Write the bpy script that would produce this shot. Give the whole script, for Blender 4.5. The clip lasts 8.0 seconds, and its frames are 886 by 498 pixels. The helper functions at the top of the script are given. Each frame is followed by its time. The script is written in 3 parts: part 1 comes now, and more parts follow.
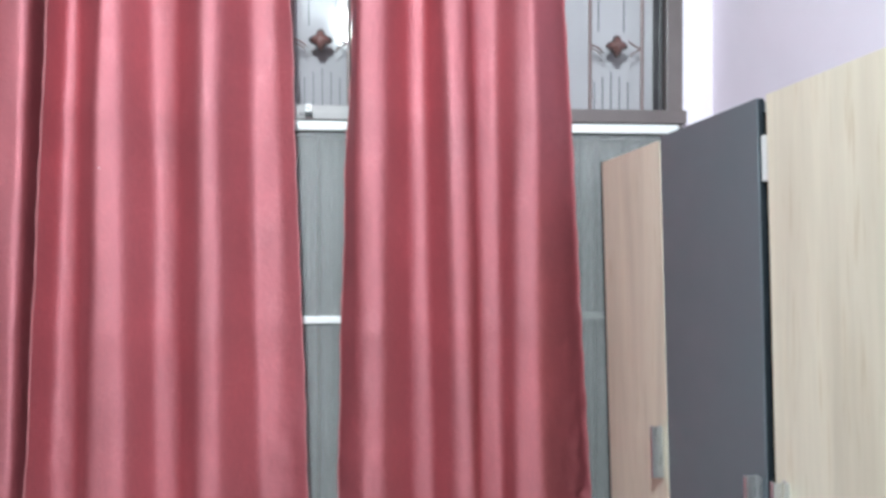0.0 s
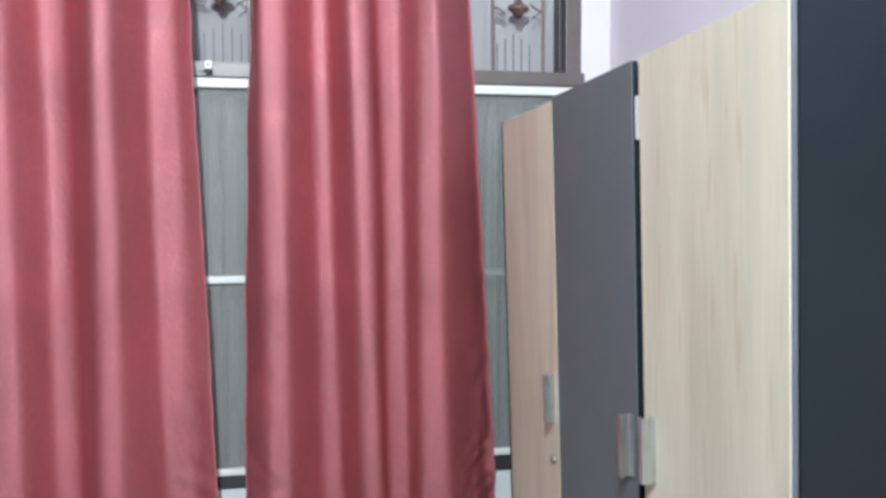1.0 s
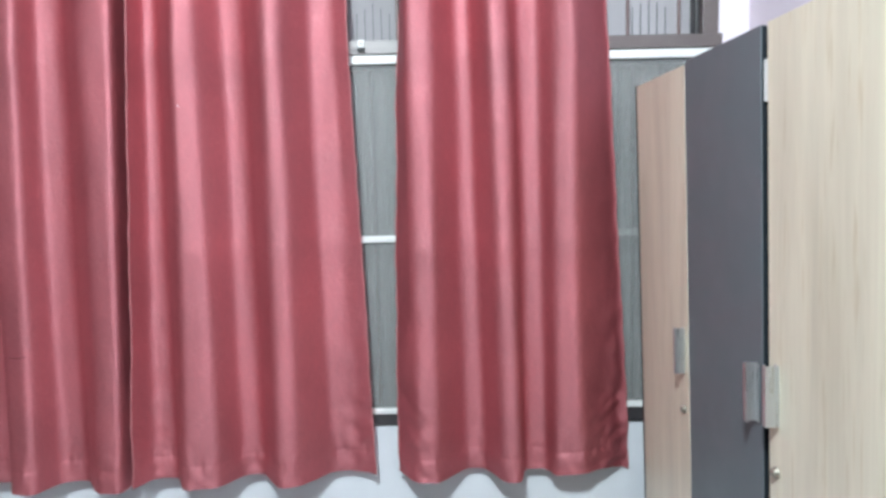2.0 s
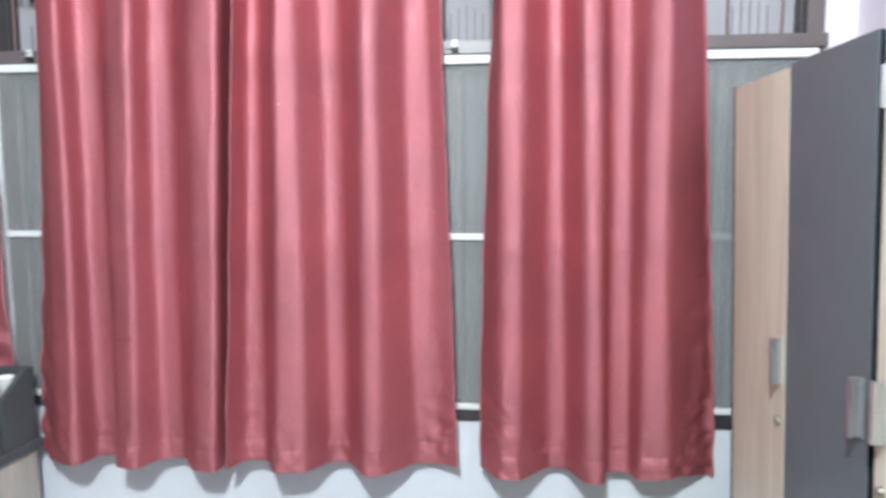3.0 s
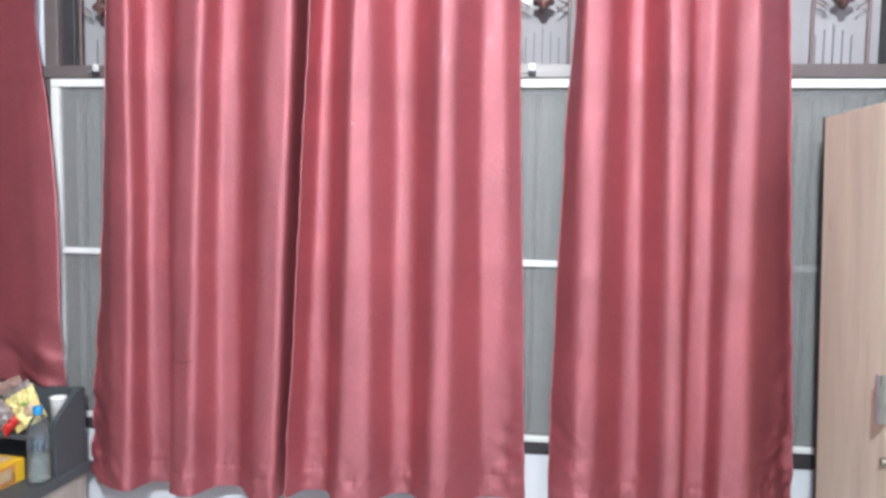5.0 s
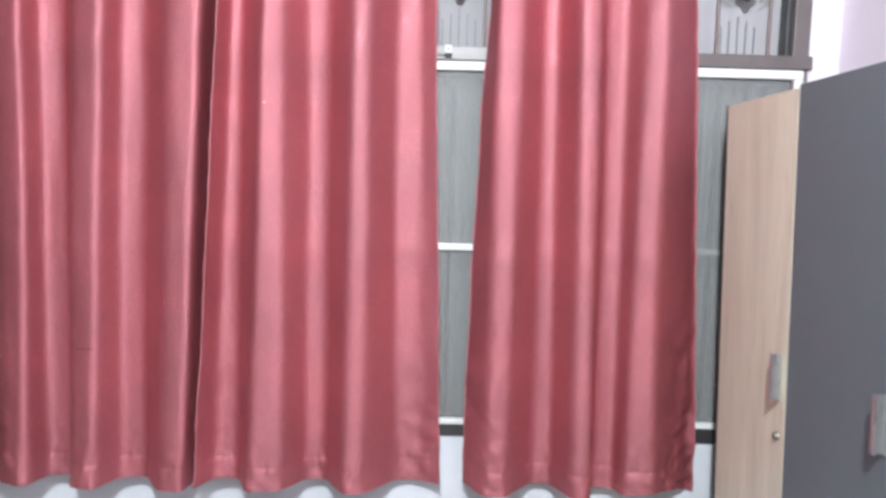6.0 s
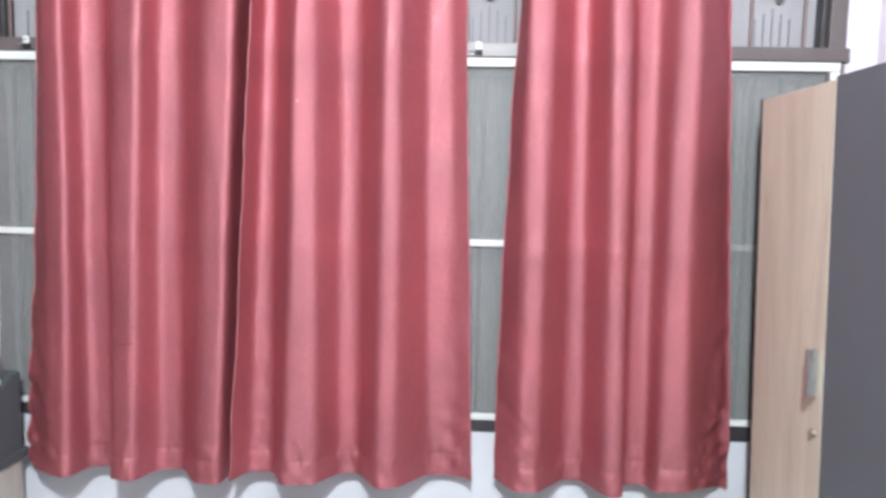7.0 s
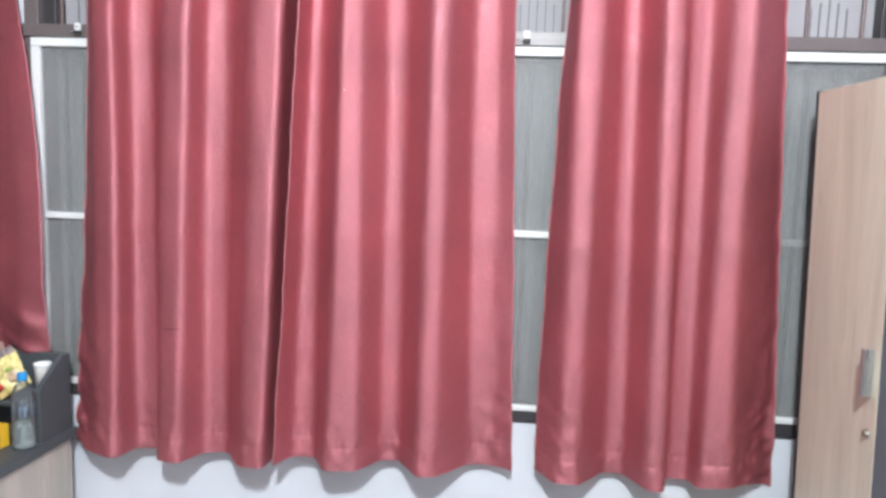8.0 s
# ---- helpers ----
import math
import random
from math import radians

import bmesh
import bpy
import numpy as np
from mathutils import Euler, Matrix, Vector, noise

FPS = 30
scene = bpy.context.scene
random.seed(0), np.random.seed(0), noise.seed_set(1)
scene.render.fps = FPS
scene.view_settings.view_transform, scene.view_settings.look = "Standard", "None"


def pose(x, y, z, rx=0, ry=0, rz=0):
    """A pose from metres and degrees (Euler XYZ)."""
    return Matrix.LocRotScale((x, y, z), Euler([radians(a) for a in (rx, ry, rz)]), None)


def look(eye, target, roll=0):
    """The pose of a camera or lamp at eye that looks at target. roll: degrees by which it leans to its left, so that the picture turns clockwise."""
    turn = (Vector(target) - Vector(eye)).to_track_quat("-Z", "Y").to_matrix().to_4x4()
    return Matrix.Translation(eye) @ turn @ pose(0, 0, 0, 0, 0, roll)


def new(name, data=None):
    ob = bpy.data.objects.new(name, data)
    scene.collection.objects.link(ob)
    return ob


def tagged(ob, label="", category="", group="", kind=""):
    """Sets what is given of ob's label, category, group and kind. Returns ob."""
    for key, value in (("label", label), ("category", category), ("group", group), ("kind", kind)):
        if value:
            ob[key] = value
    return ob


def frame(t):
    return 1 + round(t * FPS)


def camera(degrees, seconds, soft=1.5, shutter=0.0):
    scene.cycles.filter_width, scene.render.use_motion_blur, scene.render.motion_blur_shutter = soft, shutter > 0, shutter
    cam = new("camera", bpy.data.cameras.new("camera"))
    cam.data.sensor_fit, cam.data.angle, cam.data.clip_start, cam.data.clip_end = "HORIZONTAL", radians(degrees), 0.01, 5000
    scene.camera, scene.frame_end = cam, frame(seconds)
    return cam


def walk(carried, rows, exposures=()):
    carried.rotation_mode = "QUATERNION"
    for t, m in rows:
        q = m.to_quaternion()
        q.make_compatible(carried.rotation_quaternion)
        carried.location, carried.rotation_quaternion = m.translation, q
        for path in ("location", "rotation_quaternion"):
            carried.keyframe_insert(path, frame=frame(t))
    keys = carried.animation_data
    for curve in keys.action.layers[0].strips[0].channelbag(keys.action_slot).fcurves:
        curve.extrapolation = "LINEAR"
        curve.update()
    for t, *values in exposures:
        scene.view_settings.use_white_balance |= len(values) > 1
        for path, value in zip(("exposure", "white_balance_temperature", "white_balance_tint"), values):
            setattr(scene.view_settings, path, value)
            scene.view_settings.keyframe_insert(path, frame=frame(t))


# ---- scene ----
cam = camera(62.7, 8.0, soft=3.1, shutter=0.4)
PATH = [
    (0, (0.223, 0.821, 1.676), (0.368, 2.815, 1.662), 0.0),
    (0.5, (0.238, 0.822, 1.664), (0.508, 2.802, 1.587), -0.2),
    (1, (0.274, 0.778, 1.662), (0.623, 2.744, 1.549), -0.2),
    (1.5, (0.297, 0.704, 1.66), (0.481, 2.688, 1.481), -1.4),
    (1.7, (0.276, 0.665, 1.661), (0.347, 2.654, 1.468), -1.4),
    (2.8, (0.236, 0.618, 1.668), (0.098, 2.601, 1.447), -0.4),
    (3, (0.214, 0.615, 1.675), (-0.009, 2.591, 1.456), -0.2),
    (3.5, (0.089, 0.649, 1.685), (-0.231, 2.605, 1.414), -0.7),
    (4, (0.031, 0.649, 1.693), (-0.231, 2.624, 1.517), 0.6),
    (4.2, (0.002, 0.636, 1.68), (-0.239, 2.617, 1.546), 0.8),
    (5.3, (-0.005, 0.656, 1.662), (-0.219, 2.637, 1.489), 1.3),
    (5.5, (-0.015, 0.663, 1.656), (-0.181, 2.647, 1.46), 1.9),
    (6, (0.021, 0.662, 1.668), (0.004, 2.653, 1.477), 1.7),
    (6.5, (0.03, 0.662, 1.667), (0.047, 2.653, 1.479), 1.6),
    (7, (0.018, 0.651, 1.661), (-0.081, 2.639, 1.465), 1.3),
    (7.5, (-0.021, 0.652, 1.676), (-0.212, 2.631, 1.451), 1.2),
    (8, (-0.034, 0.654, 1.674), (-0.205, 2.632, 1.436), 1.9),
]
walk(cam, [(t, look(eye, target, roll)) for t, eye, target, roll in PATH],
     exposures=[(0.0, -0.15, 6270, 4), (0.5, -0.38, 6270, 4), (1.0, -0.29, 6270, 4), (1.5, -0.22, 6270, 4), (2.8, 0.0, 6270, 4), (3.5, 0.06, 6500, 10),
                (4.0, 0.1, 6500, 10), (5.5, 0.06, 6500, 10), (8.0, 0.08, 6500, 10)])

# ---- light of the room ----
world = bpy.data.worlds.new("night")
world.use_nodes = True
world.node_tree.nodes["Background"].inputs["Color"].default_value = (0.02, 0.025, 0.035, 1)
world.node_tree.nodes["Background"].inputs["Strength"].default_value = 0.3
scene.world = world

LAMPS = ((-0.05, 0.05, 3.16, 588.0, 0.10),)
for lx, ly, lz, watts, round_size in LAMPS:
    bulb_data = bpy.data.lights.new("bulb_light", "POINT")
    bulb_data.energy, bulb_data.shadow_soft_size, bulb_data.color = watts, round_size, (0.87, 0.95, 1.0)
    new("bulb_light", bulb_data).location = (lx, ly, lz)


# ---- materials ----
def material(name, colour, rough=0.5, metal=0.0, spec=0.5, var=0.06, scale=6.0, bump=0.05, fine=120.0,
             stretch=(1, 1, 1), coat=0.0, trans=0.0, sheen=0.0, rough_var=0.08, ior=1.45, big=1.2):
    """Base colour with two scales of variation, fine relief and uneven gloss."""
    m = bpy.data.materials.new(name)
    m.use_nodes = True
    nt = m.node_tree
    b = nt.nodes["Principled BSDF"]
    co = nt.nodes.new("ShaderNodeTexCoord")
    mp = nt.nodes.new("ShaderNodeMapping")
    mp.inputs["Scale"].default_value = stretch
    nt.links.new(co.outputs["Object"], mp.inputs["Vector"])
    n1 = nt.nodes.new("ShaderNodeTexNoise")
    n1.inputs["Scale"].default_value, n1.inputs["Detail"].default_value = big, 3
    n2 = nt.nodes.new("ShaderNodeTexNoise")
    n2.inputs["Scale"].default_value, n2.inputs["Detail"].default_value = scale, 5
    n3 = nt.nodes.new("ShaderNodeTexNoise")
    n3.inputs["Scale"].default_value, n3.inputs["Detail"].default_value = fine, 2
    for n in (n1, n2, n3):
        nt.links.new(mp.outputs["Vector"], n.inputs["Vector"])
    add = nt.nodes.new("ShaderNodeMath")
    add.operation = "ADD"
    nt.links.new(n1.outputs["Fac"], add.inputs[0])
    nt.links.new(n2.outputs["Fac"], add.inputs[1])
    rng = nt.nodes.new("ShaderNodeMapRange")
    rng.inputs["From Min"].default_value, rng.inputs["From Max"].default_value = 0.6, 1.4
    rng.inputs["To Min"].default_value, rng.inputs["To Max"].default_value = 1 - var, 1 + var
    nt.links.new(add.outputs[0], rng.inputs["Value"])
    mul = nt.nodes.new("ShaderNodeVectorMath")
    mul.operation = "SCALE"
    mul.inputs[0].default_value = colour
    nt.links.new(rng.outputs["Result"], mul.inputs["Scale"])
    nt.links.new(mul.outputs["Vector"], b.inputs["Base Color"])
    rr = nt.nodes.new("ShaderNodeMapRange")
    rr.inputs["From Min"].default_value, rr.inputs["From Max"].default_value = 0.3, 0.7
    rr.inputs["To Min"].default_value, rr.inputs["To Max"].default_value = max(0.02, rough - rough_var), min(1, rough + rough_var)
    nt.links.new(n2.outputs["Fac"], rr.inputs["Value"])
    nt.links.new(rr.outputs["Result"], b.inputs["Roughness"])
    bp = nt.nodes.new("ShaderNodeBump")
    bp.inputs["Strength"].default_value, bp.inputs["Distance"].default_value = bump, 0.004
    nt.links.new(n3.outputs["Fac"], bp.inputs["Height"])
    nt.links.new(bp.outputs["Normal"], b.inputs["Normal"])
    b.inputs["Metallic"].default_value = metal
    b.inputs["Specular IOR Level"].default_value = spec
    b.inputs["Coat Weight"].default_value = coat
    b.inputs["Transmission Weight"].default_value = trans
    b.inputs["Sheen Weight"].default_value = sheen
    b.inputs["IOR"].default_value = ior
    return m


def oak_material(name, light, dark, rough=0.42):
    """Pale oak laminate: long vertical grain streaks with a few darker cathedral marks."""
    m = bpy.data.materials.new(name)
    m.use_nodes = True
    nt = m.node_tree
    b = nt.nodes["Principled BSDF"]
    co = nt.nodes.new("ShaderNodeTexCoord")
    layers = []
    for sc, detail, stretch, distort in ((1.0, 5, (8.5, 8.5, 0.8), 1.0), (1.0, 6, (70, 70, 2.0), 0.2), (1.0, 3, (6.5, 6.5, 1.6), 1.5), (1.0, 2, (120, 120, 9.0), 0.3)):
        mp = nt.nodes.new("ShaderNodeMapping")
        mp.inputs["Scale"].default_value = stretch
        nt.links.new(co.outputs["Object"], mp.inputs["Vector"])
        n = nt.nodes.new("ShaderNodeTexNoise")
        n.inputs["Scale"].default_value, n.inputs["Detail"].default_value, n.inputs["Distortion"].default_value = sc, detail, distort
        nt.links.new(mp.outputs["Vector"], n.inputs["Vector"])
        layers.append(n)
    ramp = nt.nodes.new("ShaderNodeValToRGB")
    ramp.color_ramp.elements[0].position, ramp.color_ramp.elements[0].color = 0.30, (*dark, 1)
    ramp.color_ramp.elements[1].position, ramp.color_ramp.elements[1].color = 0.6, (*light, 1)
    mix = nt.nodes.new("ShaderNodeMath")
    mix.operation = "MULTIPLY_ADD"
    mix.inputs[1].default_value = 0.22
    nt.links.new(layers[1].outputs["Fac"], mix.inputs[0])
    sc2 = nt.nodes.new("ShaderNodeMath")
    sc2.operation = "MULTIPLY"
    sc2.inputs[1].default_value = 0.78
    nt.links.new(layers[0].outputs["Fac"], sc2.inputs[0])
    nt.links.new(sc2.outputs[0], mix.inputs[2])
    nt.links.new(mix.outputs[0], ramp.inputs["Fac"])
    spot = nt.nodes.new("ShaderNodeValToRGB")
    spot.color_ramp.elements[0].position, spot.color_ramp.elements[0].color = 0.57, (1, 1, 1, 1)
    spot.color_ramp.elements[1].position, spot.color_ramp.elements[1].color = 0.76, (0.95, 0.94, 0.915, 1)
    nt.links.new(layers[2].outputs["Fac"], spot.inputs["Fac"])
    mul = nt.nodes.new("ShaderNodeMix")
    mul.data_type, mul.blend_type = "RGBA", "MULTIPLY"
    mul.inputs["Factor"].default_value = 1.0
    nt.links.new(ramp.outputs["Color"], mul.inputs["A"])
    nt.links.new(spot.outputs["Color"], mul.inputs["B"])
    pores = nt.nodes.new("ShaderNodeMath")
    pores.operation = "MULTIPLY"
    nt.links.new(layers[1].outputs["Fac"], pores.inputs[0])
    nt.links.new(layers[3].outputs["Fac"], pores.inputs[1])
    pore_tone = nt.nodes.new("ShaderNodeValToRGB")
    pore_tone.color_ramp.elements[0].position, pore_tone.color_ramp.elements[0].color = 0.29, (1, 1, 1, 1)
    pore_tone.color_ramp.elements[1].position, pore_tone.color_ramp.elements[1].color = 0.42, (0.86, 0.82, 0.76, 1)
    nt.links.new(pores.outputs[0], pore_tone.inputs["Fac"])
    worn = nt.nodes.new("ShaderNodeMix")
    worn.data_type, worn.blend_type = "RGBA", "MULTIPLY"
    worn.inputs["Factor"].default_value = 1.0
    nt.links.new(mul.outputs["Result"], worn.inputs["A"])
    nt.links.new(pore_tone.outputs["Color"], worn.inputs["B"])
    nt.links.new(worn.outputs["Result"], b.inputs["Base Color"])
    b.inputs["Roughness"].default_value = rough
    bp = nt.nodes.new("ShaderNodeBump")
    bp.inputs["Strength"].default_value, bp.inputs["Distance"].default_value = 0.12, 0.002
    nt.links.new(layers[1].outputs["Fac"], bp.inputs["Height"])
    nt.links.new(bp.outputs["Normal"], b.inputs["Normal"])
    return m


def satin_material(name, colour):
    """Rust-red satin with a woven-in scroll pattern, slubs and a soft sheen."""
    m = bpy.data.materials.new(name)
    m.use_nodes = True
    nt = m.node_tree
    b = nt.nodes["Principled BSDF"]
    co = nt.nodes.new("ShaderNodeTexCoord")
    warp = nt.nodes.new("ShaderNodeTexNoise")
    warp.inputs["Scale"].default_value, warp.inputs["Detail"].default_value = 14, 2
    nt.links.new(co.outputs["Object"], warp.inputs["Vector"])
    off = nt.nodes.new("ShaderNodeVectorMath")
    off.operation = "MULTIPLY_ADD"
    off.inputs[1].default_value = (0.08, 0.08, 0.08)
    nt.links.new(warp.outputs["Color"], off.inputs[0])
    nt.links.new(co.outputs["Object"], off.inputs[2])
    scroll = nt.nodes.new("ShaderNodeTexVoronoi")
    scroll.feature = "DISTANCE_TO_EDGE"
    scroll.inputs["Scale"].default_value = 46
    nt.links.new(off.outputs["Vector"], scroll.inputs["Vector"])
    line = nt.nodes.new("ShaderNodeMapRange")
    line.inputs["From Min"].default_value, line.inputs["From Max"].default_value = 0.0, 0.12
    line.inputs["To Min"].default_value, line.inputs["To Max"].default_value = 1.0, 0.0
    nt.links.new(scroll.outputs["Distance"], line.inputs["Value"])
    patch = nt.nodes.new("ShaderNodeTexNoise")
    patch.inputs["Scale"].default_value, patch.inputs["Detail"].default_value = 11, 1
    nt.links.new(co.outputs["Object"], patch.inputs["Vector"])
    spots = nt.nodes.new("ShaderNodeMapRange")
    spots.inputs["From Min"].default_value, spots.inputs["From Max"].default_value = 0.52, 0.62
    nt.links.new(patch.outputs["Fac"], spots.inputs["Value"])
    sprig = nt.nodes.new("ShaderNodeMath")
    sprig.operation = "MULTIPLY"
    nt.links.new(line.outputs["Result"], sprig.inputs[0])
    nt.links.new(spots.outputs["Result"], sprig.inputs[1])
    weave = nt.nodes.new("ShaderNodeTexNoise")
    weave.inputs["Scale"].default_value, weave.inputs["Detail"].default_value = 1.0, 3
    wm = nt.nodes.new("ShaderNodeMapping")
    wm.inputs["Scale"].default_value = (190, 190, 45)
    nt.links.new(co.outputs["Object"], wm.inputs["Vector"])
    nt.links.new(wm.outputs["Vector"], weave.inputs["Vector"])
    big = nt.nodes.new("ShaderNodeTexNoise")
    big.inputs["Scale"].default_value, big.inputs["Detail"].default_value = 3.5, 4
    nt.links.new(co.outputs["Object"], big.inputs["Vector"])
    tone = nt.nodes.new("ShaderNodeMapRange")
    tone.inputs["From Min"].default_value, tone.inputs["From Max"].default_value = 0.3, 0.7
    tone.inputs["To Min"].default_value, tone.inputs["To Max"].default_value = 0.87, 1.13
    nt.links.new(big.outputs["Fac"], tone.inputs["Value"])
    wt = nt.nodes.new("ShaderNodeMath")
    wt.operation = "MULTIPLY_ADD"
    wt.inputs[1].default_value, wt.inputs[2].default_value = 0.36, 0.82
    nt.links.new(weave.outputs["Fac"], wt.inputs[0])
    tm = nt.nodes.new("ShaderNodeMath")
    tm.operation = "MULTIPLY"
    nt.links.new(tone.outputs["Result"], tm.inputs[0])
    nt.links.new(wt.outputs[0], tm.inputs[1])
    col = nt.nodes.new("ShaderNodeVectorMath")
    col.operation = "SCALE"
    col.inputs[0].default_value = colour
    nt.links.new(tm.outputs[0], col.inputs["Scale"])
    nt.links.new(col.outputs["Vector"], b.inputs["Base Color"])
    rg = nt.nodes.new("ShaderNodeMapRange")
    rg.inputs["To Min"].default_value, rg.inputs["To Max"].default_value = 0.675, 0.58
    nt.links.new(sprig.outputs[0], rg.inputs["Value"])
    nt.links.new(rg.outputs["Result"], b.inputs["Roughness"])
    b1 = nt.nodes.new("ShaderNodeBump")
    b1.inputs["Strength"].default_value, b1.inputs["Distance"].default_value = 0.10, 0.002
    nt.links.new(sprig.outputs[0], b1.inputs["Height"])
    b2 = nt.nodes.new("ShaderNodeBump")
    b2.inputs["Strength"].default_value, b2.inputs["Distance"].default_value = 0.16, 0.002
    nt.links.new(weave.outputs["Fac"], b2.inputs["Height"])
    nt.links.new(b1.outputs["Normal"], b2.inputs["Normal"])
    crinkle = nt.nodes.new("ShaderNodeTexNoise")
    crinkle.inputs["Scale"].default_value, crinkle.inputs["Detail"].default_value = 72, 4
    nt.links.new(off.outputs["Vector"], crinkle.inputs["Vector"])
    b3 = nt.nodes.new("ShaderNodeBump")
    b3.inputs["Strength"].default_value, b3.inputs["Distance"].default_value = 0.30, 0.004
    nt.links.new(crinkle.outputs["Fac"], b3.inputs["Height"])
    nt.links.new(b2.outputs["Normal"], b3.inputs["Normal"])
    nt.links.new(b3.outputs["Normal"], b.inputs["Normal"])
    b.inputs["Metallic"].default_value = 0.50
    b.inputs["IOR"].default_value = 2.1
    b.inputs["Specular IOR Level"].default_value = 1.0
    b.inputs["Specular Tint"].default_value = (1.0, 0.90, 0.98, 1)
    b.inputs["Anisotropic"].default_value = 0.45
    up = nt.nodes.new("ShaderNodeCombineXYZ")
    up.inputs["Z"].default_value = 1.0
    nt.links.new(up.outputs["Vector"], b.inputs["Tangent"])
    return m


WALL = material("wall_paint", (0.71, 0.735, 0.78), rough=0.6, var=0.03, scale=9, bump=0.12, fine=90)
LILAC = material("lilac_wall_paint", (0.79, 0.715, 0.79), rough=0.6, var=0.03, scale=9, bump=0.12, fine=90)
# Kept dark so the unseen far walls bounce little light into the room.
REAR_DIM = material("dimmed_far_wall", (0.24, 0.235, 0.24), rough=0.6, var=0.03, scale=9, bump=0.12, fine=90)
# The unseen ceiling is greyed to hold down its bounce.
CEIL = material("dimmed_ceiling", (0.50, 0.50, 0.50), rough=0.7, var=0.02, scale=5, bump=0.05)
FLOOR = material("floor_tile", (0.32, 0.305, 0.29), rough=0.25, var=0.05, scale=10, bump=0.02)
BROWN = material("brown_paint", (0.14, 0.115, 0.112), rough=0.42, var=0.15, scale=14, bump=0.15, fine=60, stretch=(1, 1, 1))
BROWN_DARK = material("dark_brown_and_shade", (0.045, 0.042, 0.045), rough=0.45, var=0.15, scale=14, bump=0.12)
PALE_GREY = material("pale_grey_paint", (0.36, 0.34, 0.335), rough=0.4, var=0.18, scale=18, bump=0.2, fine=50, stretch=(0.4, 1, 2))
WHITE = material("white_gloss_paint", (0.80, 0.80, 0.79), rough=0.33, var=0.04, scale=12, bump=0.08)
FROST = material("frosted_glass", (0.40, 0.385, 0.40), rough=0.05, var=0.06, scale=4, bump=0.05, fine=14, trans=0.08, big=0.8, stretch=(3, 1, 0.6), rough_var=0.02)
SCREEN = material("ribbed_grey_glass", (0.40, 0.41, 0.405), rough=0.48, spec=1.0, var=0.08, scale=5, bump=0.25, fine=300, big=1.5, stretch=(4, 1, 0.5))
MESH = bpy.data.materials.new("insect_mesh")
MESH.use_nodes = True
mn = MESH.node_tree.nodes
mt, mx = mn.new("ShaderNodeBsdfTransparent"), mn.new("ShaderNodeMixShader")
mn["Principled BSDF"].inputs["Base Color"].default_value = (0.36, 0.365, 0.36, 1)
mn["Principled BSDF"].inputs["Roughness"].default_value = 0.55
mx.inputs["Fac"].default_value = 0.42
MESH.node_tree.links.new(mt.outputs["BSDF"], mx.inputs[1])
MESH.node_tree.links.new(mn["Principled BSDF"].outputs["BSDF"], mx.inputs[2])
MESH.node_tree.links.new(mx.outputs["Shader"], mn["Material Output"].inputs["Surface"])
BAR = material("grey_iron", (0.11, 0.115, 0.12), rough=0.5, var=0.1, scale=20, bump=0.1)
LEAD = material("lead_came", (0.15, 0.155, 0.165), rough=0.5, var=0.1, scale=20, bump=0.1)
GRILLE = material("brown_iron", (0.16, 0.10, 0.095), rough=0.4, var=0.15, scale=25, bump=0.1, spec=0.6)
AMBER = material("amber_ornament", (0.14, 0.068, 0.062), rough=0.22, var=0.25, scale=40, bump=0.1, coat=0.4)
STEEL = material("bright_steel", (0.75, 0.75, 0.76), rough=0.25, metal=1.0, var=0.06, scale=30, bump=0.05)
BLACK = material("black_plastic", (0.02, 0.02, 0.022), rough=0.4, var=0.1, scale=20)
SATIN = satin_material("red_satin", (0.385, 0.068, 0.081))
CREASE_SHADE = material("painted_crease_shade", (0.14, 0.035, 0.04), rough=0.7, var=0.1, scale=60, bump=0.2)
PIPING = material("curtain_piping", (0.42, 0.15, 0.16), rough=0.5, var=0.1, scale=60, bump=0.2)
OAK = oak_material("pale_oak", (0.80, 0.735, 0.595), (0.60, 0.54, 0.43))
# Darker and greyer than the wardrobe's oak.
OAK_DARKER = oak_material("darker_greyish_oak", (0.50, 0.455, 0.405), (0.33, 0.30, 0.265))
GREY = material("anthracite_laminate", (0.138, 0.158, 0.176), rough=0.5, spec=0.3, var=0.05, scale=8, bump=0.03, fine=200, big=0.9)
CARCASS = material("dark_carcass", (0.0135, 0.0175, 0.022), spec=0.15, rough=0.5, var=0.08, scale=10, bump=0.08)
ALU = material("brushed_aluminium", (0.62, 0.63, 0.64), rough=0.32, metal=0.9, var=0.05, scale=40, bump=0.1, fine=200, stretch=(6, 6, 0.4))
EDGE = material("grey_edge_band", (0.11, 0.12, 0.135), rough=0.4, var=0.05, scale=20, bump=0.05)
LOCK = material("dull_brass", (0.36, 0.33, 0.28), rough=0.42, metal=0.9, var=0.1, scale=30, bump=0.05)
PAPER = material("white_paper", (0.85, 0.85, 0.84), rough=0.7, var=0.03, scale=20, bump=0.1)
DESK = material("dark_grey_laminate", (0.070, 0.08, 0.087), rough=0.5, var=0.08, scale=9, bump=0.08, fine=220)
YELLOW = material("yellow_card", (0.78, 0.47, 0.03), rough=0.38, var=0.12, scale=14, bump=0.05)
ORANGE = material("orange_print", (0.58, 0.25, 0.07), rough=0.38, var=0.4, scale=26, bump=0.05)
CREAM = material("cream_print", (0.62, 0.45, 0.30), rough=0.4, var=0.3, scale=30, bump=0.05)
DULL = material("dull_tan_print", (0.50, 0.38, 0.24), rough=0.4, var=0.3, scale=40, bump=0.05)
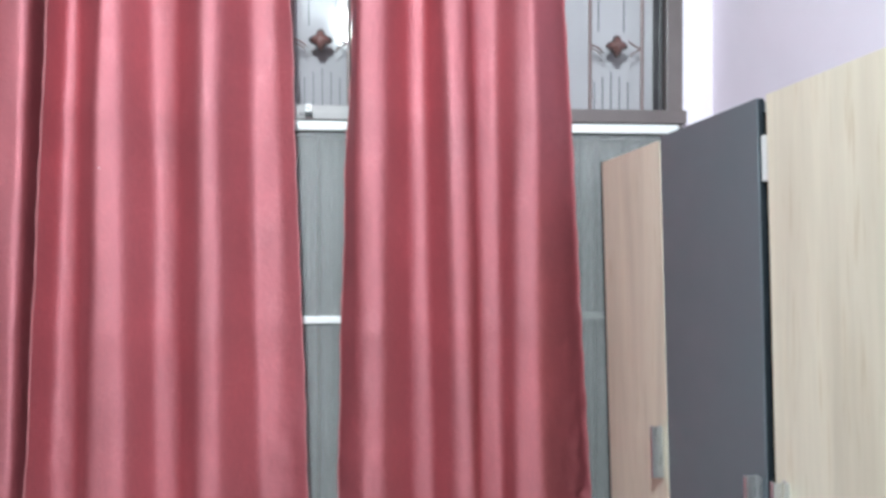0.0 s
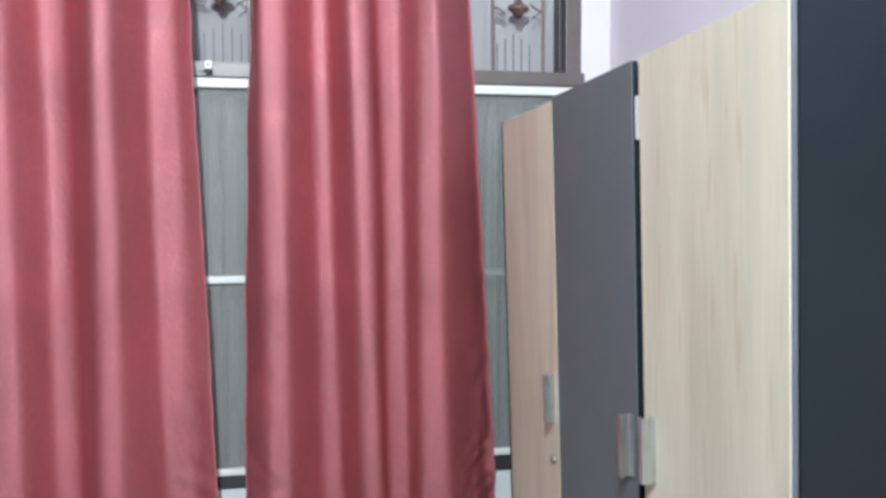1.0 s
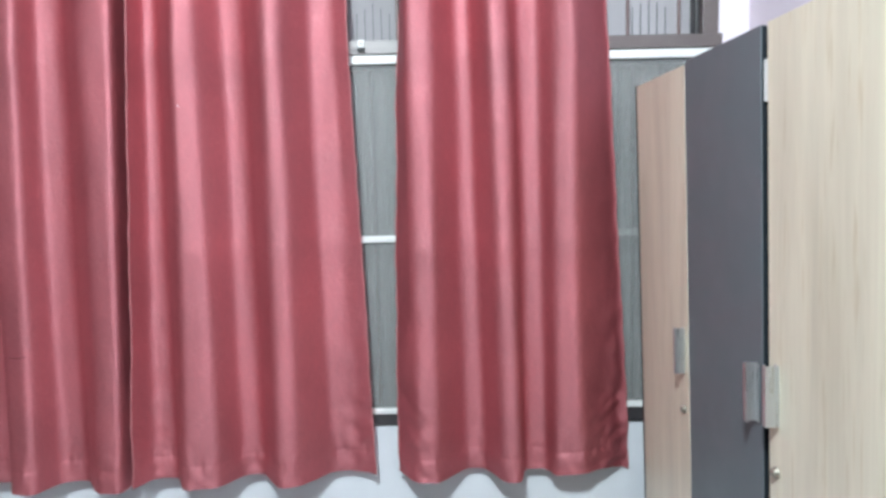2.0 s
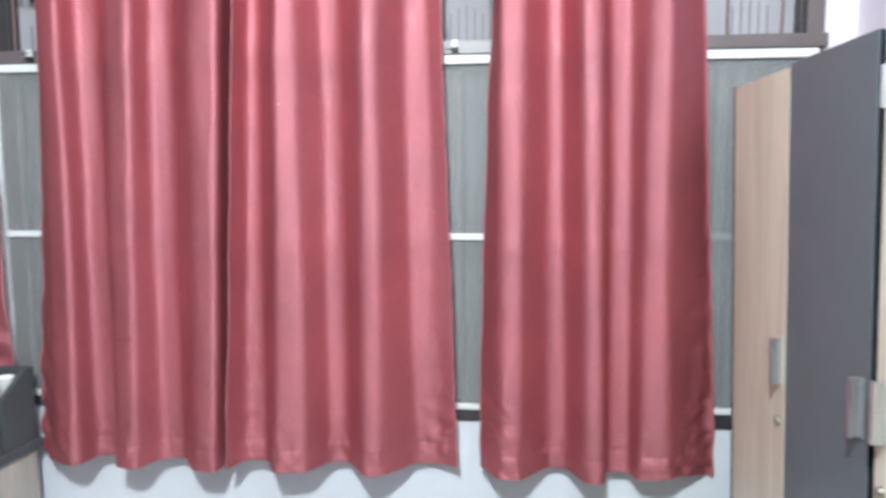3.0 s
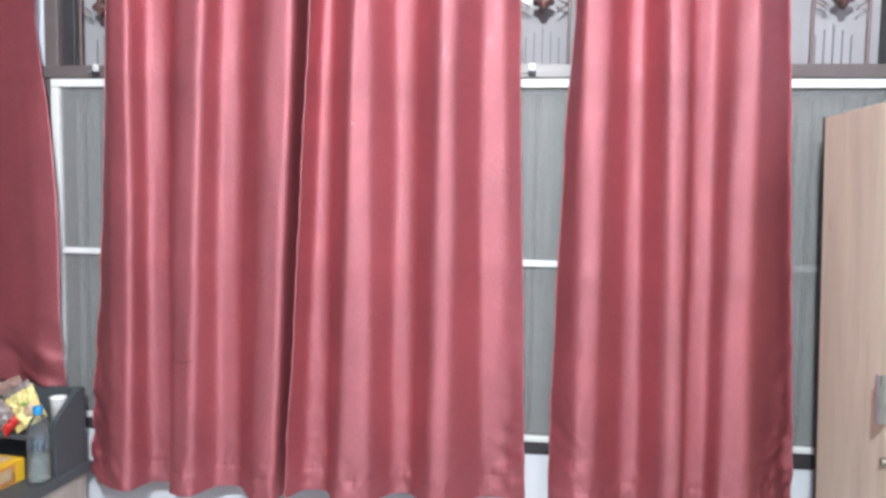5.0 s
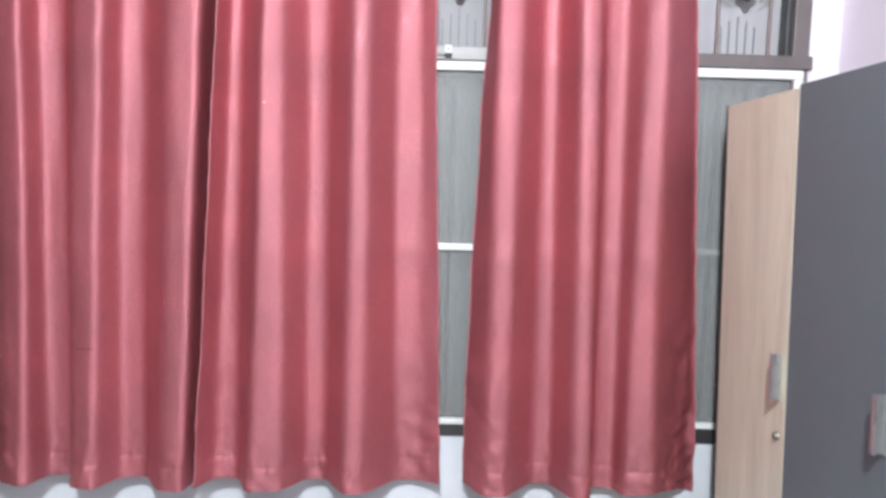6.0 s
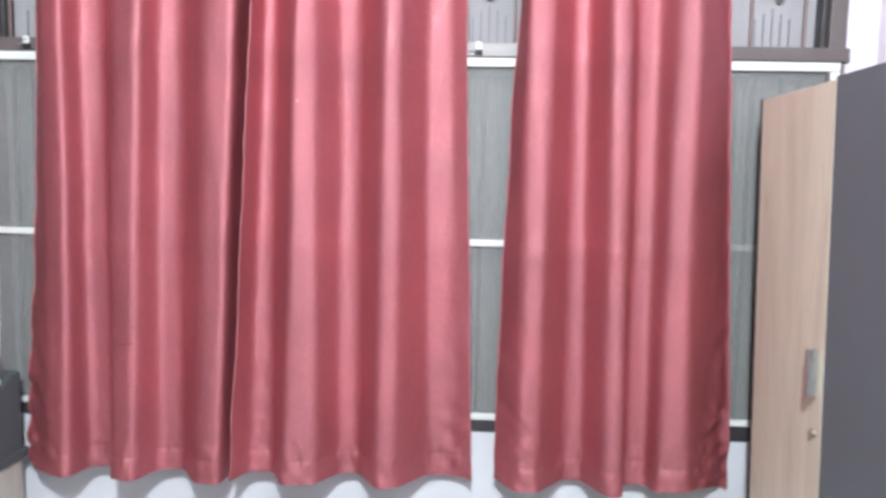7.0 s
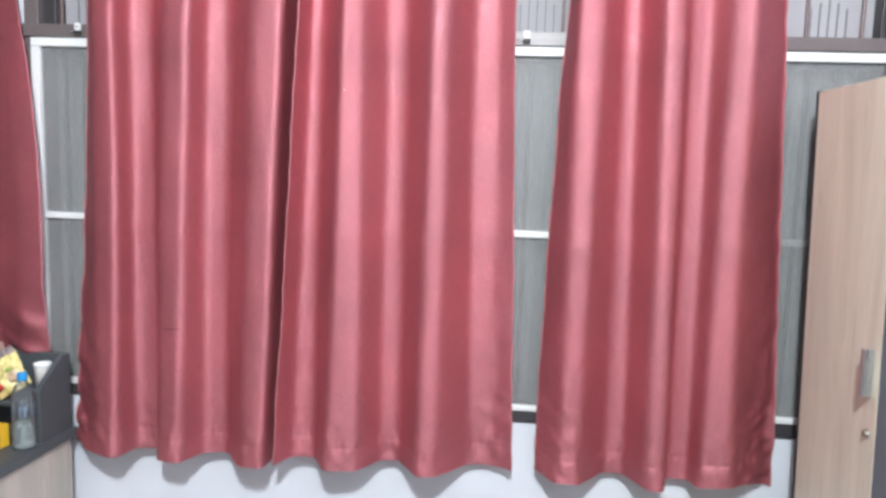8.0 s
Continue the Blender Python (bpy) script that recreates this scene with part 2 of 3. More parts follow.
GREEN = material("green_print", (0.30, 0.42, 0.10), rough=0.3, var=0.3, scale=60, bump=0.05)
BAG_YELLOW = material("yellow_foil", (0.78, 0.66, 0.27), rough=0.2, var=0.35, scale=26, bump=0.6, fine=35, coat=0.5)
BAG_BROWN = material("brown_crisp_bag", (0.36, 0.22, 0.18), rough=0.2, var=0.5, scale=26, bump=0.4, fine=40, coat=0.6)
BAG_CLEAR = material("clear_brown_bag", (0.24, 0.19, 0.18), rough=0.12, var=0.8, scale=40, bump=0.9, fine=40, coat=1.0)
RED = material("red_foil", (0.60, 0.03, 0.03), rough=0.25, var=0.15, scale=25, bump=0.2, coat=0.4)
BLUE = material("blue_cap", (0.02, 0.28, 0.62), rough=0.35, var=0.06, scale=50)
PLASTIC = bpy.data.materials.new("clear_plastic")
PLASTIC.use_nodes = True
pn = PLASTIC.node_tree.nodes
pg, pt, px, pf = pn.new("ShaderNodeBsdfGlossy"), pn.new("ShaderNodeBsdfTransparent"), pn.new("ShaderNodeMixShader"), pn.new("ShaderNodeFresnel")
pg.inputs["Roughness"].default_value = 0.06
pt.inputs["Color"].default_value = (0.985, 0.99, 0.99, 1)
pf.inputs["IOR"].default_value = 1.3
PLASTIC.node_tree.links.new(pf.outputs["Fac"], px.inputs["Fac"])
PLASTIC.node_tree.links.new(pt.outputs["BSDF"], px.inputs[1])
PLASTIC.node_tree.links.new(pg.outputs["BSDF"], px.inputs[2])
pd, pm = pn.new("ShaderNodeBsdfDiffuse"), pn.new("ShaderNodeMixShader")
pd.inputs["Color"].default_value = (0.80, 0.86, 0.88, 1)
pm.inputs["Fac"].default_value = 0.055
PLASTIC.node_tree.links.new(px.outputs["Shader"], pm.inputs[1])
PLASTIC.node_tree.links.new(pd.outputs["BSDF"], pm.inputs[2])
PLASTIC.node_tree.links.new(pm.outputs["Shader"], pn["Material Output"].inputs["Surface"])
WATER = PLASTIC.copy()
WATER.name = "water"
WATER.node_tree.nodes[pm.name].inputs["Fac"].default_value = 0.12
WATER.node_tree.nodes[pd.name].inputs["Color"].default_value = (0.78, 0.90, 0.87, 1)
LABEL = material("bottle_label", (0.16, 0.22, 0.32), rough=0.3, var=0.6, scale=60, bump=0.05)
GLOW = bpy.data.materials.new("lamp_diffuser")
GLOW.use_nodes = True
GLOW.node_tree.nodes["Principled BSDF"].inputs["Emission Color"].default_value = (0.88, 0.96, 1, 1)
GLOW.node_tree.nodes["Principled BSDF"].inputs["Emission Strength"].default_value = 60.0


# ---- mesh helpers ----
def box(bm, x0, x1, y0, y1, z0, z1, bevel=0.0, seg=2):
    vs = [bm.verts.new(p) for p in ((x0, y0, z0), (x1, y0, z0), (x1, y1, z0), (x0, y1, z0), (x0, y0, z1), (x1, y0, z1), (x1, y1, z1), (x0, y1, z1))]
    fs = [bm.faces.new([vs[i] for i in f]) for f in ((3, 2, 1, 0), (4, 5, 6, 7), (0, 1, 5, 4), (1, 2, 6, 5), (2, 3, 7, 6), (3, 0, 4, 7))]
    if bevel:
        bmesh.ops.bevel(bm, geom=list({e for f in fs for e in f.edges}), offset=bevel, segments=seg, affect="EDGES", profile=0.5)
    return bm


def boxed(x0, x1, y0, y1, z0, z1, bevel=0.0, seg=2):
    return box(bmesh.new(), x0, x1, y0, y1, z0, z1, bevel, seg)


def lathe(bm, rings, n=32, at=(0, 0, 0), close=True):
    """A turned body from (radius, height) rings about a vertical axis."""
    loops = []
    for r, z in rings:
        loops.append([bm.verts.new((at[0] + r * math.cos(2 * math.pi * i / n), at[1] + r * math.sin(2 * math.pi * i / n), at[2] + z)) for i in range(n)])
    for a, b in zip(loops, loops[1:]):
        for i in range(n):
            bm.faces.new((a[i], a[(i + 1) % n], b[(i + 1) % n], b[i]))
    if close:
        bm.faces.new(loops[0][::-1])
        bm.faces.new(loops[-1])
    return bm


def tube(bm, points, r, n=8):
    """A round bar along points."""
    loops = []
    for k, p in enumerate(points):
        p = Vector(p)
        d = (Vector(points[min(k + 1, len(points) - 1)]) - Vector(points[max(k - 1, 0)])).normalized()
        u = d.orthogonal().normalized() if abs(d.z) < 0.9 else d.cross(Vector((0, 1, 0))).normalized()
        v = d.cross(u)
        loops.append([bm.verts.new(p + r * (math.cos(2 * math.pi * i / n) * u + math.sin(2 * math.pi * i / n) * v)) for i in range(n)])
    for a, b in zip(loops, loops[1:]):
        for i in range(n):
            bm.faces.new((a[i], a[(i + 1) % n], b[(i + 1) % n], b[i]))
    bm.faces.new(loops[0][::-1])
    bm.faces.new(loops[-1])
    return bm


def prism(bm, outline, x0, x1):
    """An outline of (y, z) drawn out along x."""
    a = [bm.verts.new((x0, y, z)) for y, z in outline]
    b = [bm.verts.new((x1, y, z)) for y, z in outline]
    bm.faces.new(a[::-1])
    bm.faces.new(b)
    for i in range(len(a)):
        j = (i + 1) % len(a)
        bm.faces.new((a[i], a[j], b[j], b[i]))
    return bm


def mesh_object(name, bm, mat, smooth=False):
    bmesh.ops.recalc_face_normals(bm, faces=bm.faces[:])
    me = bpy.data.meshes.new(name)
    bm.to_mesh(me)
    bm.free()
    me.materials.append(mat)
    if smooth:
        for p in me.polygons:
            p.use_smooth = True
    return new(name, me)


def part(name, bm, mat, parent, label="", smooth=False):
    ob = mesh_object(name, bm, mat, smooth)
    ob.parent = parent
    if label:
        tagged(ob, label)
    return ob


def thing(name, at, label, category, group="", kind=""):
    ob = new(name)
    ob.location = at
    return tagged(ob, label, category, group, kind)


# ---- the shell of the room ----
XW, XE, YS, YN, ZC = -5.0, 1.38, -5.0, 2.86, 3.3
WX0, WX1, WZ0, WZ1 = -1.555, 1.062, 0.872, 2.56

tagged(mesh_object("floor", boxed(XW - 0.2, XE + 0.2, YS - 0.2, YN + 0.2, -0.12, 0), FLOOR), "plain pale grey floor of the room", "floor", kind="structure")
tagged(mesh_object("ceiling", boxed(XW - 0.2, XE + 0.2, YS - 0.2, YN + 0.2, ZC, ZC + 0.12), CEIL), "plain unseen ceiling, greyed to cut bounced light", "ceiling", kind="structure")
wn = bmesh.new()
box(wn, XW, WX0, YN, YN + 0.2, 0, ZC)
box(wn, WX0, WX1, YN, YN + 0.2, 0, WZ0)
box(wn, WX0, WX1, YN, YN + 0.2, WZ1, ZC)
tagged(mesh_object("wall_north", wn, WALL), "white painted wall round the wide window", "wall", kind="structure")
tagged(mesh_object("wall_corner", boxed(WX1, XE, YN, YN + 0.2, 0, ZC), LILAC), "lilac-white painted strip of wall beside the window", "wall", kind="structure")
tagged(mesh_object("wall_beam", boxed(1.15, XE - 0.002, YS, YN - 0.002, 1.935, ZC - 0.002, 0.004), LILAC), "lilac-white painted boxed beam above the wardrobe", "wall", kind="structure")
tagged(mesh_object("wall_east", boxed(XE, XE + 0.2, YS, YN, 0, ZC), LILAC), "pale lilac-white painted side wall", "wall", kind="structure")
# Unseen walls, set far back and dark to lower the bounced light.
tagged(mesh_object("wall_west", boxed(XW - 0.2, XW, YS, YN, 0, ZC), REAR_DIM), "unseen side wall, dark grey to cut bounced light", "wall", kind="structure")
tagged(mesh_object("wall_south", boxed(XW, XE, YS - 0.2, YS, 0, ZC), REAR_DIM), "unseen rear wall, dark grey to cut bounced light", "wall", kind="structure")

# ---- ceiling lamp ----
for lx, ly, lz, watts, round_size in LAMPS:
    lamp = thing("ceiling_lamp", (lx, ly, ZC), "white round bulb hanging on a short cord, switched on", "lamp", "ceiling bulbs")
    part("base", lathe(bmesh.new(), [(0.06, 0), (0.062, -0.012), (0.05, -0.022), (0.022, -0.03), (0.02, -0.045)], 32), WHITE, lamp)
    globe = [(0.5 * round_size * math.sin(math.pi * k / 14), lz - ZC + 0.5 * round_size * math.cos(math.pi * k / 14)) for k in range(1, 14)]
    part("cord", tube(bmesh.new(), [(0, 0, -0.04), (0, 0, 0.5 * (lz - ZC) - 0.02), (0, 0, lz - ZC + 0.5 * round_size + 0.012)], 0.004), WHITE, lamp)
    part("socket", lathe(bmesh.new(), [(0.012, lz - ZC + 0.5 * round_size + 0.03), (0.019, lz - ZC + 0.5 * round_size + 0.024), (0.019, lz - ZC + 0.5 * round_size - 0.002)], 24), WHITE, lamp)
    part("bulb", lathe(bmesh.new(), globe, 28), GLOW, lamp, "glowing white bulb", smooth=True)

# ---- the window ----
window = thing("window_1", (0, 0, 0), "wide brown wooden window with white inner screen frames", "window", kind="structure")


def member(name, x0, x1, y0, y1, z0, z1, mat, parent=window, label="", bevel=0.003):
    return part(name, boxed(x0, x1, y0, y1, z0, z1, bevel), mat, parent, label)


TB, TT = 2.018, 2.057
member("jamb", -1.553, -1.506, 2.852, 2.99, 0.916, WZ1 - 0.05, BROWN)
member("jamb", 1.012, 1.060, 2.852, 2.99, 0.916, WZ1 - 0.05, BROWN)
member("head", -1.553, 1.060, 2.85, 2.99, WZ1 - 0.05, WZ1 - 0.002, BROWN)
member("window_sill", -1.553, 0.45, 2.8545, 2.99, 0.876, 0.914, BROWN_DARK, label="dark brown wooden sill")
member("window_sill", 0.4505, 1.060, 2.8545, 2.99, 0.878, 0.924, BROWN_DARK, label="dark brown wooden sill")
member("transom", -1.557, -0.30, 2.842, 2.99, TB, TT, BROWN)
# The middle stretch of the transom is paler and greyer.
member("transom", -0.298, 0.40, 2.840, 2.99, TB, TT + 0.001, PALE_GREY, label="pale grey middle stretch of the transom")
member("transom", 0.402, 1.068, 2.842, 2.99, TB, TT, BROWN)
# upper sashes; the darker brown stands in for shade on the recessed stiles
for x0, x1 in ((-1.504, -1.462), (0.998, 1.011)):
    member("sash_stile", x0, x1, 2.874, 2.95, TT, WZ1 - 0.052, BROWN_DARK)
member("pane", -1.462, 0.998, 2.925, 2.931, TT, WZ1 - 0.052, FROST, label="frosted upper pane", bevel=0)
# leaded lines on the upper glass and the ornament in front of it
for cx in (-1.366, 0.030, 0.872):
    for dx in (-0.050, -0.025, 0.0, 0.025, 0.050):
        member("lead_line", cx + dx - 0.0016, cx + dx + 0.0016, 2.9215, 2.925, TT, TT + 0.125 - abs(dx) * 0.6, LEAD, bevel=0)
    for dx in (-0.038, 0.038):
        member("lead_line", cx + dx - 0.0018, cx + dx + 0.0018, 2.9215, 2.925, 2.30, WZ1 - 0.052, LEAD, bevel=0)
    for dx in (-0.0765, 0.0765):
        member("grille_bar", cx + dx - 0.0045, cx + dx + 0.0045, 2.872, 2.882, TT, WZ1 - 0.052, GRILLE)
    for s in (-1, 1):
        pts = [(cx + s * a, 2.876, 2.243 + s * b) for a, b in ((0.0735, -0.004), (0.062, -0.001), (0.050, 0.006), (0.042, 0.013), (0.036, 0.019))]
        part("scroll", tube(bmesh.new(), pts, 0.0030), GRILLE, window, smooth=True)
        pts = [(cx + s * a, 2.876, 2.243 - b) for a, b in ((0.0735, 0.006), (0.060, 0.012), (0.047, 0.020), (0.041, 0.030))]
        part("scroll", tube(bmesh.new(), pts, 0.0022), GRILLE, window, smooth=True)
    bm = bmesh.new()
    n = 48
    front = bm.verts.new((cx, 2.846, 2.243))
    rim, mid = [], []
    for i in range(n):
        a = 2 * math.pi * i / n
        r = 0.021 + 0.0115 * abs(math.cos(2 * a)) ** 1.6
        rim.append(bm.verts.new((cx + r * math.cos(a), 2.868, 2.243 + r * math.sin(a))))
        mid.append(bm.verts.new((cx + 0.62 * r * math.cos(a), 2.852, 2.243 + 0.62 * r * math.sin(a))))
    for i in range(n):
        j = (i + 1) % n
        bm.faces.new((rim[i], rim[j], mid[j], mid[i]))
        bm.faces.new((mid[i], mid[j], front))
    bm.faces.new(rim[::-1])
    part("ornament", bm, AMBER, window, "amber-brown glass ornament", smooth=True)
    member("ornament_stem", cx - 0.004, cx + 0.004, 2.867, 2.925, 2.239, 2.247, GRILLE)
# white inner screens
screen = part("screen_frame", boxed(-1.533, 1.047, 2.848, 2.874, 1.990, 2.0165, 0.003), WHITE, window, "white painted screen frame")
member("rail", -1.505, 0.45, 2.850, 2.872, 1.455, 1.475, WHITE, screen)
member("rail", 0.4505, 1.020, 2.866, 2.884, 1.461, 1.481, WHITE, screen)
member("rail", -1.533, 0.45, 2.848, 2.874, 0.9145, 0.932, WHITE, screen)
member("rail", 0.4505, 1.047, 2.848, 2.874, 0.9245, 0.942, WHITE, screen)
member("stile", -1.533, -1.5055, 2.848, 2.874, 0.9335, 1.9895, WHITE, screen)
member("stile", 1.0205, 1.047, 2.848, 2.874, 0.9335, 1.9895, WHITE, screen)
member("mesh", -1.505, 1.020, 2.862, 2.8635, 0.933, 1.990, MESH, screen, "grey insect mesh", bevel=0)
# ribbed panes and iron bars behind the screens
bm = bmesh.new()
ribs = [(-1.505 + 0.0085 * k, 2.940 + (0.004 if k % 4 in (1, 2) else 0.0)) for k in range(298)]
low = [bm.verts.new((x, y, 0.915)) for x, y in ribs]
high = [bm.verts.new((x, y, TB)) for x, y in ribs]
for k in range(len(ribs) - 1):
    bm.faces.new((low[k], low[k + 1], high[k + 1], high[k]))
part("ribbed_pane", bm, SCREEN, window, "grey ribbed glass pane")
for x in (-1.455, -1.395, 0.020, 0.775, 0.822, 0.905, 0.960):
    member("bar", x - 0.006, x + 0.006, 2.902, 2.914, 0.916, TB - 0.04, BAR)
member("casement_rail", -1.505, 1.012, 2.905, 2.935, TB - 0.04, TB - 0.001, BAR)


def hook(x, z):
    """A small white catch with a dark eye on a black foot."""
    h = thing("window_catch", (x, 2.836, z), "small white window catch with a dark hole", "catch", "window catches")
    part("plate", boxed(-0.009, 0.009, -0.008, 0.001, -0.006, 0.016, 0.002), WHITE, h)
    part("eye", lathe(bmesh.new(), [(0.003, 0), (0.003, 0.002)], 12), BLACK, h).matrix_local = pose(0, -0.0082, 0.005, 90)
    part("foot", boxed(-0.010, 0.011, -0.012, 0.001, -0.016, -0.007, 0.002), BLACK, h)
    part("pin", tube(bmesh.new(), [(-0.026, -0.005, -0.009), (-0.009, -0.005, -0.008)], 0.0018), STEEL, h)


hook(0.001, TB + 0.024)
hook(-1.366, TB + 0.024)

# ---- curtains ----
Z_HIGH, Z_LOW, STEP = 1.98, 0.75, 0.0046


def curtain(name, folds, hem, seed, label, top=2.64, piping=(True, True), creases=(2.02, 1.452), calm=1.0, soft=24, band_high=0.066, crumple=False, tug=(0.010, 0.010), bow=(0.0, 0.0), drop=0.0):
    """A hanging cloth with flat-faced folds. folds: (x high up, x at the hem, depth) of its two edges and of the turns of each
    pleat and valley between them; soft: how far the turns are rounded; tug: how far each side edge is pulled into creases, bow: how far it swings out halfway down;
    drop: how far the hem sags at the second edge."""
    count = len(folds) - 1
    lengths = [math.hypot(b[1] - a[1], b[2] - a[2]) for a, b in zip(folds, folds[1:])]
    across = [(i, k / n) for i, d in enumerate(lengths) for n in (max(3, round(d / STEP)),) for k in range(n)] + [(count - 1, 1.0)]
    lead, share = np.array([i for i, _ in across]), np.array([f for _, f in across])
    depth = sum(f[2] for f in folds) / len(folds)

    def wave(a, b, c):
        return noise.noise(Vector((a, b + seed * 3.1, c)))

    def turn(i, z):
        """Where a fold's turn runs at a height."""
        a, b, y = folds[i]
        x = b + (a - b) * (z - Z_LOW) / (Z_HIGH - Z_LOW)
        if 0 < i < count:
            x += 0.007 * wave(i * 1.7, 0.3, z * 1.5)
            y = depth + (y - depth) * (1 + 0.14 * wave(i * 2.3, 7.1, z * 1.2) + 0.22 * max(0.0, min(1.0, (1.15 - z) / 0.4)))
        else:
            w = max(0.0, min(1.16, (z - Z_LOW) / (Z_HIGH - Z_LOW)))
            x += 0.004 * wave(i * 1.7, 0.3, z * 5.0) + bow[i > 0] * 4 * w * (1 - w)
        return x, y

    def across_at(z, out=0.0):
        """The cloth's points along one level."""
        turns = np.array([turn(i, z) for i in range(count + 1)])
        line = turns[lead] * (1 - share[:, None]) + turns[lead + 1] * share[:, None]
        for _ in range(soft):
            line[1:-1] = 0.25 * line[:-2] + 0.5 * line[1:-1] + 0.25 * line[2:]
        row = []
        for k, (x, y) in enumerate(line):
            x, y = float(x), float(y)
            y += calm * (0.0038 * wave(x * 9, 0, z * 1.6) + 0.0014 * wave(x * 26, 5, z * 3.4))
            for c in creases:
                away = z - c - 0.004 * math.sin(x * 9 + seed)
                y -= 0.0055 * math.exp(-abs(away) / 0.045)
            low = max(0.0, 1 - (z - hem) / 0.24)
            if crumple:
                y += 0.045 * low * low + 0.034 * low * wave(x * 9 + z * 16, 0, z * 9 - x * 5)
            if band_high:
                stitch = max(0.0, 1 - abs(z - hem - band_high) / 0.040)
                y += 0.0040 * stitch * wave(x * 62, 9, z * 14) + 0.0018 * stitch * wave(x * 130, 2, z * 30)
                y += 0.0060 * low * wave(x * 24 + z * 13, 2, z * 21 - x * 10)
                y += 0.0022 * math.exp(-((z - hem - band_high) / 0.005) ** 2)
                for edge, pull in zip((line[0, 0], line[-1, 0]), tug):
                    beside = max(0.0, 1 - abs(x - edge) / 0.15) * max(0.0, 1 - (z - hem) / 0.95)
                    lean = 1 if edge > line[len(line) // 2, 0] else -1
                    y += pull * beside * (wave(x * 14 - lean * z * 12, 4, z * 15 + lean * x * 9) + 0.6 * wave(x * 34 - lean * z * 30, 6, z * 26 + lean * x * 14))
            rest = 2.830 if z > 0.90 else 2.830 + 0.012 * min(1.0, (0.90 - z) / 0.06)
            if y > rest:
                y = rest + 0.01 * math.tanh((y - rest) / 0.01)
            s = max(0.0, 1 - (line[-1, 0] - x) / 0.24)
            row.append(Vector((x, y - out, z + drop * max(0.0, 1 - (z - hem) / 0.5) * (0.7 * math.sin(math.pi * s) - s * s))))
        return row

    cloth = thing(name, ((folds[0][1] + folds[-1][1]) / 2, depth, top), label, "curtain", "red window curtains")
    inv = Matrix.Translation(-cloth.location)
    levels = [hem + 0.008 * k for k in range(33)]
    levels += [levels[-1] + (top - levels[-1]) * k / 74 for k in range(1, 75)]

    def sheet(heights, out):
        bm = bmesh.new()
        grid = [[bm.verts.new(inv @ p) for p in across_at(z, out)] for z in heights]
        for a, b in zip(grid, grid[1:]):
            for c in range(len(across) - 1):
                bm.faces.new((a[c], a[c + 1], b[c + 1], b[c]))
        return bm

    body = part("cloth", sheet(levels, 0.0), SATIN, cloth, smooth=True)
    pieces = [body]
    if band_high:
        pieces.append(part("hem", sheet([hem - 0.001 + (band_high + 0.001) * k / 9 for k in range(10)], 0.0010), SATIN, cloth, "stitched hem band", smooth=True))
    for ob in pieces:
        m = ob.modifiers.new("thickness", "SOLIDIFY")
        m.thickness, m.offset, m.use_rim = 0.0014, 0.0, ob is body
    for on, end in zip(piping, (0, -1)):
        if on:
            pts = [inv @ (across_at(hem + (top - hem) * k / 80)[end] + Vector((0.0012 * math.sin(k * 1.3), -0.0015, 0))) for k in range(81)]
            part("edge_seam", tube(bmesh.new(), pts, 0.0021, 6), PIPING, cloth, "lighter red stitched edge", smooth=True)
    return cloth


cloth_a = curtain("curtain", [(-1.320, -1.391, 2.806), (-1.258, -1.270, 2.722), (-1.190, -1.199, 2.711), (-1.174, -1.178, 2.783), (-1.096, -1.100, 2.794), (-1.043, -1.078, 2.715), (-0.959, -0.999, 2.706),
                    (-0.937, -0.957, 2.784), (-0.865, -0.883, 2.794), (-0.777, -0.807, 2.709), (-0.690, -0.738, 2.704), (-0.676, -0.722, 2.825), (-0.610, -0.660, 2.835)],
        0.738, 1, "rust-red satin curtain with deep folds, hanging closed", piping=(True, False), soft=25, tug=(0.026, 0.0), bow=(0.009, 0.0))
cloth_b = curtain("curtain", [(-0.645, -0.705, 2.708), (-0.628, -0.665, 2.780), (-0.586, -0.600, 2.788), (-0.511, -0.551, 2.702), (-0.457, -0.450, 2.716), (-0.402, -0.390, 2.796),
                    (-0.338, -0.331, 2.798), (-0.265, -0.271, 2.704), (-0.211, -0.212, 2.712), (-0.146, -0.124, 2.806), (-0.074, -0.049, 2.810), (-0.030, 0.011, 2.785)],
        0.748, 2, "rust-red satin curtain overlapping its neighbour")
curtain("curtain", [(0.109, 0.083, 2.800), (0.139, 0.147, 2.718), (0.209, 0.204, 2.715), (0.274, 0.292, 2.808), (0.328, 0.348, 2.808), (0.367, 0.400, 2.715), (0.429, 0.451, 2.712),
                    (0.452, 0.474, 2.802), (0.518, 0.537, 2.802), (0.557, 0.556, 2.750), (0.614, 0.636, 2.732), (0.688, 0.734, 2.802), (0.733, 0.800, 2.850)],
        0.750, 3, "rust-red satin curtain, its side edge turned back", tug=(0.014, 0.034), bow=(-0.008, 0.0), drop=0.024)
curtain("curtain", [(-2.10, -2.14, 2.79), (-1.98, -2.00, 2.83), (-1.90, -1.89, 2.775), (-1.76, -1.74, 2.850), (-1.530, -1.530, 2.768), (-1.495, -1.495, 2.766)],
        1.026, 4, "rust-red satin curtain gathered up onto the desk hutch", piping=(False, False), creases=(2.02, 1.6), calm=1.2, soft=40, band_high=0, crumple=True, bow=(0.0, 0.037))


